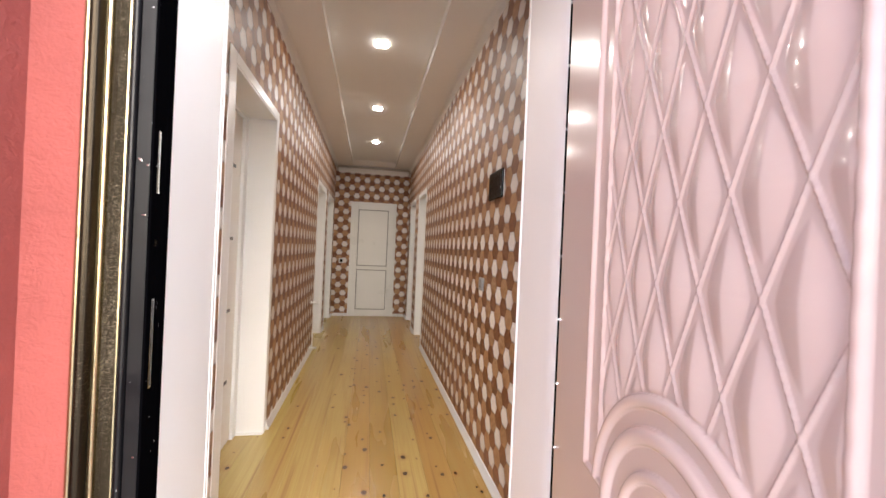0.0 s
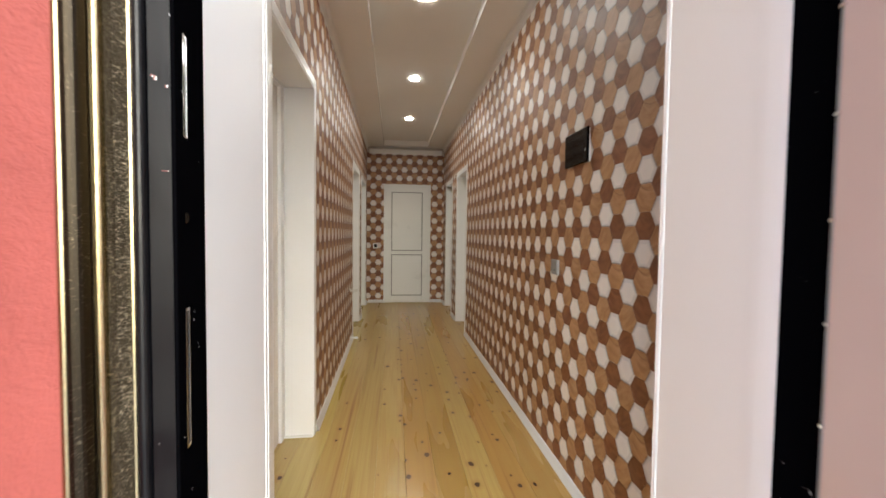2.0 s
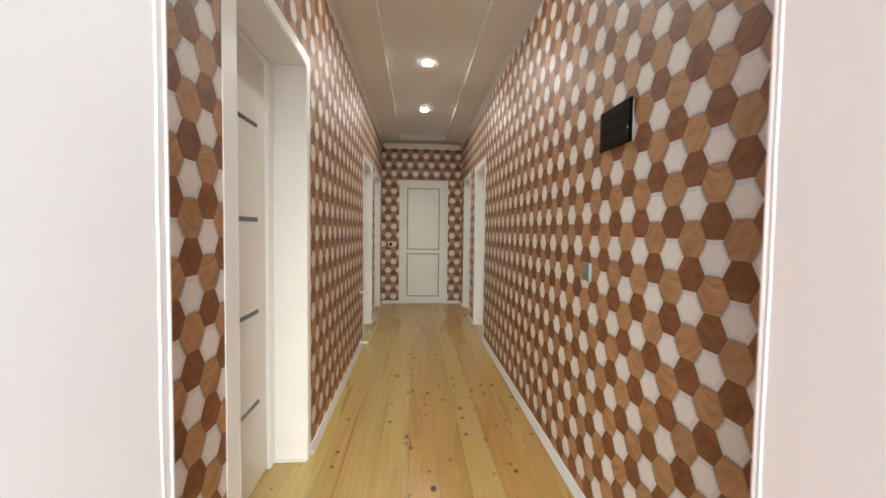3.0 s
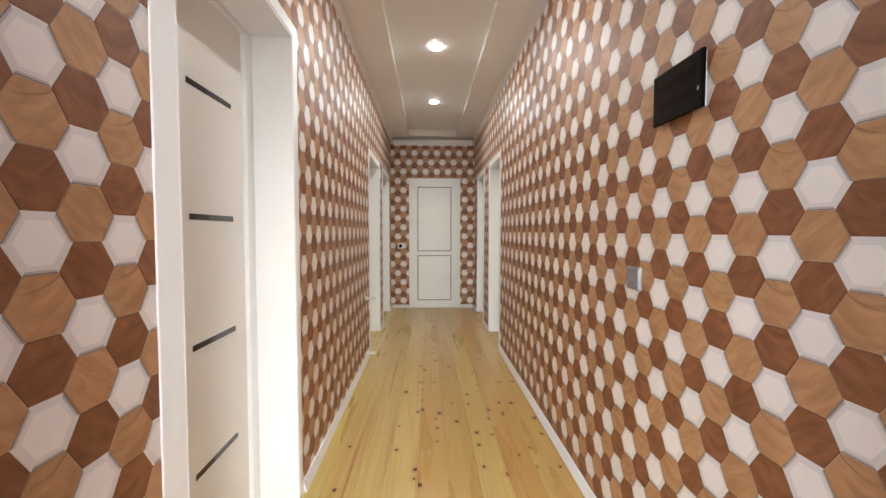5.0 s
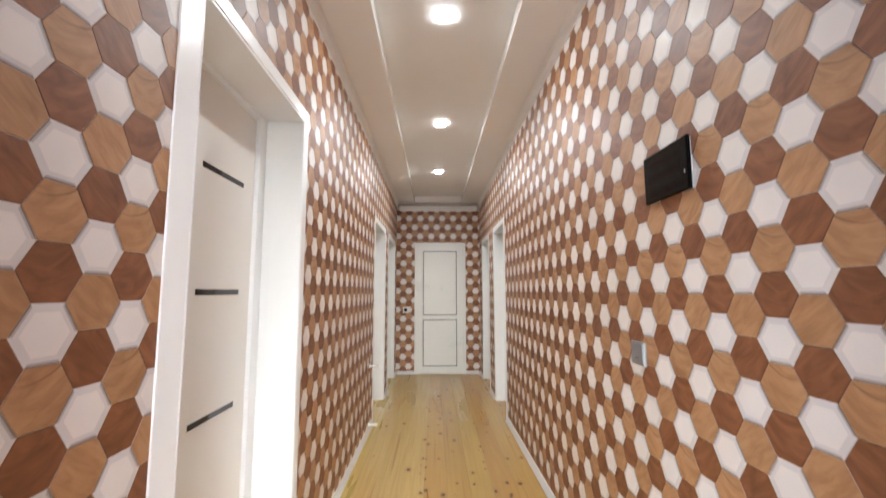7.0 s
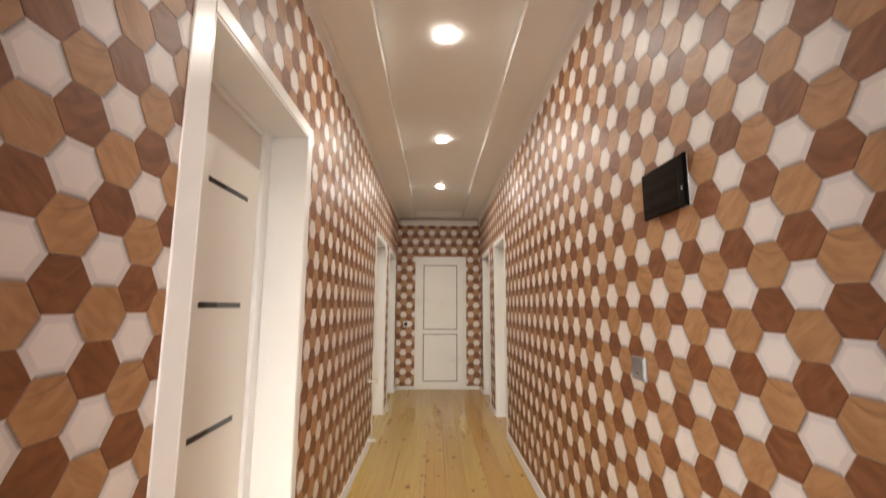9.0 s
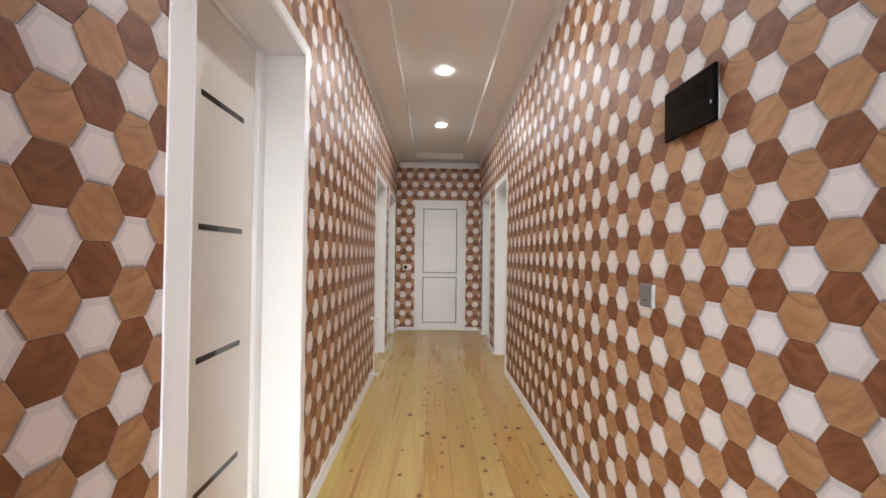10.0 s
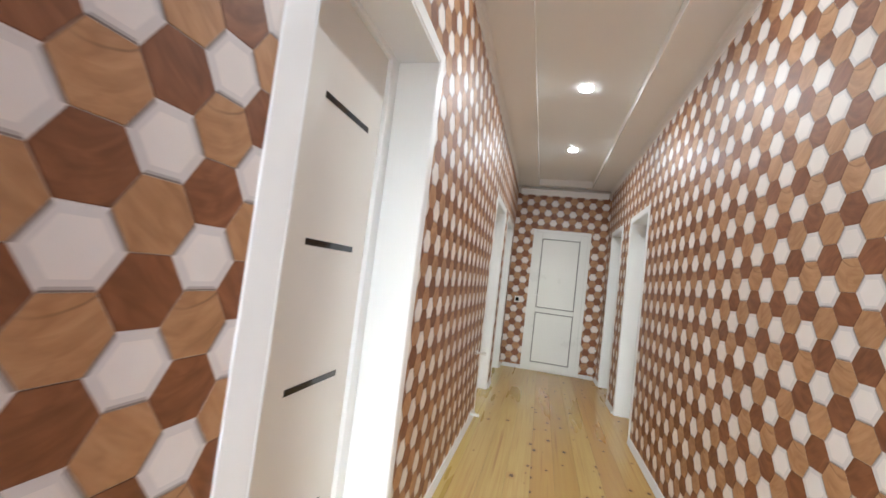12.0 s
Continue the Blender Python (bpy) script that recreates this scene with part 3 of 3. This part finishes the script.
part("edging", add_rod(bmesh.new(), (-0.4466, 0.9092, ez0), (-0.4466, 0.9092, ez1), 0.0045, 10), POLISHED, frame_ob, "bright brass edge line")
part("edging", prism([(-0.423, 0.922), (-0.4200, 0.9215)] + roll(-0.4155, 0.9215, 0.0045, 180, 355, 6) + [(-0.4105, 0.925), (-0.4105, 0.9555), (-0.423, 0.9555)], ez0, ez1), POLISHED, frame_ob, "bright brass bead")
part("edging", prism([(-0.410, 0.9255), (-0.400, 0.9235), (-0.390, 0.9255), (-0.3855, 0.9275), (-0.3855, 0.9555), (-0.410, 0.9555)], ez0, ez1), BRASS_DARK, frame_ob, "dark wrinkled brass band")
part("edging", prism([(-0.385, 0.926), (-0.3832, 0.9232), (-0.3812, 0.9242), (-0.3806, 0.9555), (-0.385, 0.9555)], ez0, ez1), POLISHED, frame_ob, "thin brass line")
# right post, behind the open leaf
part("post", prism([(0.578, 1.030), (0.572, 0.935), (0.577, 0.925), (0.66, 0.925), (0.66, 1.030)], ez0, ez1), STEEL_BLACK, frame_ob)
part("edging", prism([(0.62, 0.924), (0.63, 0.913), (0.66, 0.9175), (0.66, 0.924)], ez0, ez1), BRASS, frame_ob)
part("head", box(-0.354, 0.5715, 0.932, 1.0395, 2.26, 2.2995, bevel=0.002), STEEL_BLACK, frame_ob)
part("edging", box(-0.44, 0.66, 0.913, 0.93, 2.3005, 2.36, bevel=0.004), BRASS, frame_ob)
part("sill", box(-0.3365, 0.5715, 0.94, 1.0455, -0.06, 0.012, bevel=0.003), STEEL_BLACK, frame_ob)
# lock slots in the slanted side of the post
slant = math.atan2(0.0175, 0.1145)
for z0, z1 in ((1.391, 1.518), (0.994, 1.175)):
    def side(d, off):
        return (-0.337 - d * math.sin(slant) + off * math.cos(slant), 0.931 + d * math.cos(slant) + off * math.sin(slant))
    def plate(d0, d1, off0, off1):
        return [side(d0, off0), side(d1, off0), side(d1, off1), side(d0, off1)]
    bm = bmesh.new()
    add_prism(bm, plate(0.026, 0.0278, -0.0006, 0.0009), z0, z1)
    add_prism(bm, plate(0.0382, 0.040, -0.0006, 0.0009), z0, z1)
    add_prism(bm, plate(0.0278, 0.0382, -0.0006, 0.0008), z0, z0 + 0.0035)
    add_prism(bm, plate(0.0278, 0.0382, -0.0006, 0.0008), z1 - 0.0035, z1)
    part("strike_plate", bm, CHROME, frame_ob, "scratched metal edge of a lock slot")
    part("lock_slot", prism(plate(0.0279, 0.0381, -0.0006, 0.0003), z0 + 0.0036, z1 - 0.0036), BLACK, frame_ob, "dark lock slot")
for cx, cz, w, h in ((-0.358, 1.448, 0.004, 0.006), (-0.361, 1.452, 0.003, 0.003), (-0.350, 1.343, 0.007, 0.0018), (-0.345, 1.44, 0.003, 0.003), (-0.349, 0.87, 0.004, 0.003)):
    part("paint_chip", box(cx, cx + w, 0.9256, 0.9264, cz, cz + h, bevel=0.0003), CHROME, frame_ob, "bright chip in the paint")
hx, hy = side(0.034, 0.0)
part("bolt_hole", add_rod(bmesh.new(), (hx - 0.001, hy, 1.29), (hx + 0.0006, hy, 1.29), 0.007), BLACK, frame_ob)


# ---- the padded steel leaf ----
def leaf_relief(s, z):
    """Height of the pressed face over the leaf: lozenge padding with rope seams, frame ridge, round rosette."""
    cx, cz = 0.467, 0.915
    r = np.hypot(s - cx, z - cz)
    inside = (s > 0.258) & (s < 0.676) & (z > cz) & (z < 1.93) & (r > 0.2185)
    a = (s - 0.5035) / 0.0848 + (z - 1.271) / 0.192
    b = (s - 0.5035) / 0.0848 - (z - 1.271) / 0.192
    fa, fb = a - np.floor(a), b - np.floor(b)
    round_pad = np.power(np.clip(np.sin(np.pi * fa) * np.sin(np.pi * fb), 0, 1), 0.8)
    creased = 1 - np.abs(fa + fb - 1) - np.abs(fa - fb)
    pad = 0.0098 * (0.55 * round_pad + 0.45 * np.clip(creased, 0, 1))
    da, db = np.minimum(fa, 1 - fa), np.minimum(fb, 1 - fb)
    def rope(dd, along):
        w = 0.031
        return np.where(dd < w, 0.0046 * np.sqrt(np.clip(1 - (dd / w) ** 2, 0, 1)) * (1 + 0.06 * np.sin(along * 2 * np.pi * 11)), 0)
    pad = np.maximum(pad - 0.001, np.maximum(rope(da, b), rope(db, a)))
    def ridge(d, w, hgt):
        return np.where(np.abs(d) < w, hgt * np.sqrt(np.clip(1 - (d / w) ** 2, 0, 1)), 0)
    h = np.zeros_like(s)
    edge = np.minimum(np.minimum(s - 0.258, 0.676 - s), 1.93 - z)
    fade = np.clip(np.minimum(edge, r - 0.2185) / 0.012, 0, 1)
    h = np.where(inside, -0.002 + pad * fade, h)
    up = (z > 0.939) & (z < 1.985)
    h = np.maximum(h, np.where(up, np.maximum(ridge(s - 0.206, 0.008, 0.0075), ridge(s - 0.728, 0.008, 0.0075)), 0))
    h = np.maximum(h, np.where((s > 0.2) & (s < 0.734), ridge(z - 1.985, 0.008, 0.0075), 0))
    h = np.maximum(h, np.where((np.abs(z - 0.939) < 0.012) & (((s > 0.2) & (s < 0.295)) | ((s > 0.639) & (s < 0.734))), ridge(z - 0.939, 0.007, 0.006), 0))
    bead = np.where((z > 1.004) & (z < 1.93), np.maximum(ridge(s - 0.2635, 0.006, 0.006), ridge(s - 0.6705, 0.006, 0.006)), 0)
    bead = bead * (1 + 0.07 * np.sin(z * 2 * np.pi / 0.03))
    h = np.maximum(h, bead)
    h = np.maximum(h, np.where(z > 0.94, ridge(r - 0.2145, 0.0095, 0.008), 0))
    h = np.maximum(h, ridge(r - 0.172, 0.012, 0.010))
    h = np.maximum(h, ridge(r - 0.124, 0.008, 0.007))
    h = np.where(r < 0.105, 0.006 * np.cos(r / 0.105 * np.pi / 2), h)
    return h


def entrance_leaf():
    hinge, ang, width, z0, z1 = Vector((0.52, 0.902, 0.0)), radians(-10.72), 0.935, 0.02, 2.25
    u, out = Vector((math.sin(ang), -math.cos(ang), 0)), Vector((-math.cos(ang), -math.sin(ang), 0))
    d = thing("entrance_door", "open padded steel door, pink-beige film with lozenge relief", "door", at=(hinge.x, hinge.y, z0))
    up = np.concatenate([np.arange(z0, 0.72, 0.005), np.arange(0.72, 1.72, 0.0019), np.arange(1.72, z1, 0.003), [z1]])
    along = np.concatenate([np.arange(0, 0.19, 0.005), np.arange(0.19, 0.74, 0.0018), np.arange(0.74, width, 0.005), [width]])
    ns, nz = len(along), len(up)
    s, z = np.meshgrid(along, up)
    h = leaf_relief(s, z)
    pts = np.stack([hinge.x + s * u.x + h * out.x, hinge.y + s * u.y + h * out.y, z], -1).reshape(-1, 3)
    idx = np.arange(ns * nz).reshape(nz, ns)
    quads = np.stack([idx[:-1, :-1], idx[1:, :-1], idx[1:, 1:], idx[:-1, 1:]], -1).reshape(-1, 4)
    me = bpy.data.meshes.new("face")
    me.from_pydata(pts.tolist(), [], quads.tolist())
    me.materials.append(LEAF)
    me.shade_smooth()
    ob = new("pressed_face", me)
    ob.parent, ob.location = d, -d.location
    tagged(ob, "pink-beige face with padded lozenges and a round rosette")
    def slab(name, s0, s1, t0, t1, za, zb, mat, lab=""):
        pts = [hinge + u * a - out * t for a, t in ((s0, t0), (s1, t0), (s1, t1), (s0, t1))]
        return part(name, prism([(p.x, p.y) for p in pts], za, zb), mat, d, lab)
    slab("core", 0.0, width, 0.0004, 0.068, z0, z1, STEEL_BLACK, "black steel door body")
    slab("seal", -0.010, -0.0004, 0.004, 0.03, z0, z1, GASKET, "dark rubber seal")
    for k in range(13):
        zc = 0.143 + k * 0.1445
        c = hinge - u * 0.001
        part("rivet", add_rod(bmesh.new(), (c.x, c.y, zc), (c.x + out.x * 0.0035, c.y + out.y * 0.0035, zc), 0.0034, 8), CHROME, d, "small bright rivet")


entrance_leaf()

# ---- wallpaper hexagons ----
HX, HH = 0.0912, 0.1003          # column pitch, hexagon height
HALF = HX * 2 / 3                # centre to side corner


def hex_corners(cu, cv, shrink=0.0):
    k = 1 - shrink / (HH / 2)
    return [(cu + k * a, cv + k * b) for a, b in ((HALF, 0), (HALF / 2, HH / 2), (-HALF / 2, HH / 2), (-HALF, 0), (-HALF / 2, -HH / 2), (HALF / 2, -HH / 2))]


def clipped(poly, axis, value, keep):
    """The part of a convex polygon on one side of a line; keep: 1 above the value, -1 below."""
    out = []
    for i, p in enumerate(poly):
        q = poly[(i + 1) % len(poly)]
        dp, dq = keep * (p[axis] - value), keep * (q[axis] - value)
        if dp >= 0:
            out.append(p)
        if (dp > 0 > dq) or (dp < 0 < dq):
            t = dp / (dp - dq)
            out.append((p[0] + t * (q[0] - p[0]), p[1] + t * (q[1] - p[1])))
    return out


def cut_to_wall(poly, rect, holes):
    for axis, value, keep in ((0, rect[0], 1), (0, rect[1], -1), (1, rect[2], 1), (1, rect[3], -1)):
        poly = clipped(poly, axis, value, keep)
        if len(poly) < 3:
            return []
    for u0, u1, v1 in holes:
        us, vs = [p[0] for p in poly], [p[1] for p in poly]
        if max(us) <= u0 or min(us) >= u1 or min(vs) >= v1:
            continue
        cu, cv = sum(us) / len(us), sum(vs) / len(vs)
        away = max(((u0 - cu), 0, u0, -1), ((cu - u1), 0, u1, 1), ((cv - v1), 1, v1, 1))
        poly = clipped(poly, *away[1:])
        if len(poly) < 3:
            return []
    return poly


def inset(poly, d):
    """A convex polygon drawn in towards its middle by about d."""
    cu, cv = sum(p[0] for p in poly) / len(poly), sum(p[1] for p in poly) / len(poly)
    out = []
    for u, v in poly:
        r = math.hypot(u - cu, v - cv) or 1e-6
        k = max(0.05, 1 - d / (0.87 * r))
        out.append((cu + (u - cu) * k, cv + (v - cv) * k))
    return out


def piece_rings(kind, poly):
    """Rings of a piece from the wall outwards: outline, height."""
    if kind == 0:
        return [(poly, 0.0002), (inset(poly, 0.0026), 0.0005), (inset(poly, 0.0066), 0.0005), (inset(poly, 0.0145), 0.0009)]
    top = 0.0013 if kind == 1 else 0.0009
    return [(poly, 0.0002), (inset(poly, 0.0004), top - 0.0004), (inset(poly, 0.0016), top)]


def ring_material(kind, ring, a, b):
    """The print's border, shade drawn into its colour: on a white piece a dark line and a grey band beside the tan
    neighbours, a pale bevel band all round; a thin line on the others.
    """
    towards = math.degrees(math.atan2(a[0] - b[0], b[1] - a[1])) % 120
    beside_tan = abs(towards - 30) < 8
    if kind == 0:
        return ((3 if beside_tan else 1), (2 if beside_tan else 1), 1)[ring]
    if kind == 2:
        return 1 if abs(towards - 90) < 8 and ring < 2 else 0
    return 1 if ring == 0 else 0


def piece_data(rings, place, verts, faces, mats, uvs, kind, middle, odd):
    n = len(rings[0][0])
    base = len(verts)
    for poly, h in rings:
        verts.extend(place(u, v, h) for u, v in poly)
    flat = [(u - middle[0] + odd, v - middle[1]) for poly, _ in rings for u, v in poly]
    outer = rings[0][0]
    for k in range(len(rings) - 1):
        for i in range(n):
            j = (i + 1) % n
            q = (k * n + i, k * n + j, (k + 1) * n + j, (k + 1) * n + i)
            faces.append(tuple(base + w for w in q))
            uvs.extend(flat[w] for w in q)
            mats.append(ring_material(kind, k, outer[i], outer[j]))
    q = [(len(rings) - 1) * n + i for i in range(n)]
    faces.append(tuple(base + w for w in q))
    uvs.extend(flat[w] for w in q)
    mats.append(0)


def piece_mesh(verts, faces, mats, uvs, materials):
    me = bpy.data.meshes.new("hexagon")
    me.from_pydata(verts, [], faces)
    for m in materials:
        me.materials.append(m)
    me.polygons.foreach_set("material_index", mats)
    me.uv_layers.new(name="print").uv.foreach_set("vector", np.array(uvs).ravel())
    return me


KINDS = {0: ("white_hexagon", [WHITE, RIM, SHADE_BAND, SHADE_LINE]), 1: ("tan_hexagon", [TAN, TAN_LINE]), 2: ("brown_hexagon", [BROWN, BROWN_SHADE])}


def paper(wall, place, rect, holes, u0, v0, single):
    """Hang hexagons on a wall. place(u, v, h): the world point; single: a test of (u, v) for pieces that are objects of their own."""
    shared, rest = {}, {k: ([], [], [], []) for k in KINDS}
    c0, c1 = math.floor((rect[0] - u0) / HX) - 1, math.ceil((rect[1] - u0) / HX) + 1
    for c in range(c0, c1 + 1):
        cu = u0 + c * HX
        shift = 1.5 * HH if c % 2 else 0.0
        r0, r1 = math.floor((rect[2] - v0 - shift) / HH) - 1, math.ceil((rect[3] - v0 - shift) / HH) + 1
        for r in range(r0, r1 + 1):
            cv = v0 + shift + r * HH
            kind = (0, 2, 1)[r % 3]
            full = hex_corners(cu, cv, 0.0002)
            poly = cut_to_wall(full, rect, holes)
            if len(poly) < 3:
                continue
            whole = len(poly) == 6 and all(abs(a[0] - b[0]) + abs(a[1] - b[1]) < 1e-7 for a, b in zip(poly, full))
            if single(cu, cv):
                name, materials = KINDS[kind]
                o = place(cu, cv, 0)
                def near(u, v, h, o=o):
                    p = place(u, v, h)
                    return (p[0] - o[0], p[1] - o[1], p[2] - o[2])
                key = (kind, c % 2)
                if whole and key in shared:
                    me = shared[key]
                else:
                    data = ([], [], [], [])
                    piece_data(piece_rings(kind, poly), near, *data, kind, (cu, cv), c % 2)
                    me = piece_mesh(*data, materials)
                    if whole:
                        shared[key] = me
                ob = new(name, me)
                ob.location = o
                ob.parent = wall
            else:
                piece_data(piece_rings(kind, poly), place, *rest[kind], kind, (cu, cv), c % 2)
    for k, data in rest.items():
        if data[0]:
            ob = new(KINDS[k][0] + "s", piece_mesh(*data, KINDS[k][1]))
            ob.parent = wall
            tagged(ob, kind="stuff")


def holes_of(openings):
    return [(a - 0.04 if a < 3 else a - 0.03, b + 0.03, h + 0.03) for a, b, h in openings]


paper(wall_right, lambda u, v, h: (XR - h, u, v), (Y0, Y1, 0.03, 2.74), holes_of(RIGHT), 1.865, 1.056, lambda u, v: u < 2.42)
paper(wall_left, lambda u, v, h: (XL + h, u, v), (Y0, Y1, 0.03, 2.74), holes_of(LEFT), 1.845, 1.397, lambda u, v: u < 3.4)
paper(wall_end, lambda u, v, h: (u, Y1 - h, v), (XL, XR, 0.03, 2.67), [(-0.235, 0.542, 2.09)], 0.007, 2.531, lambda u, v: v > 0.7)
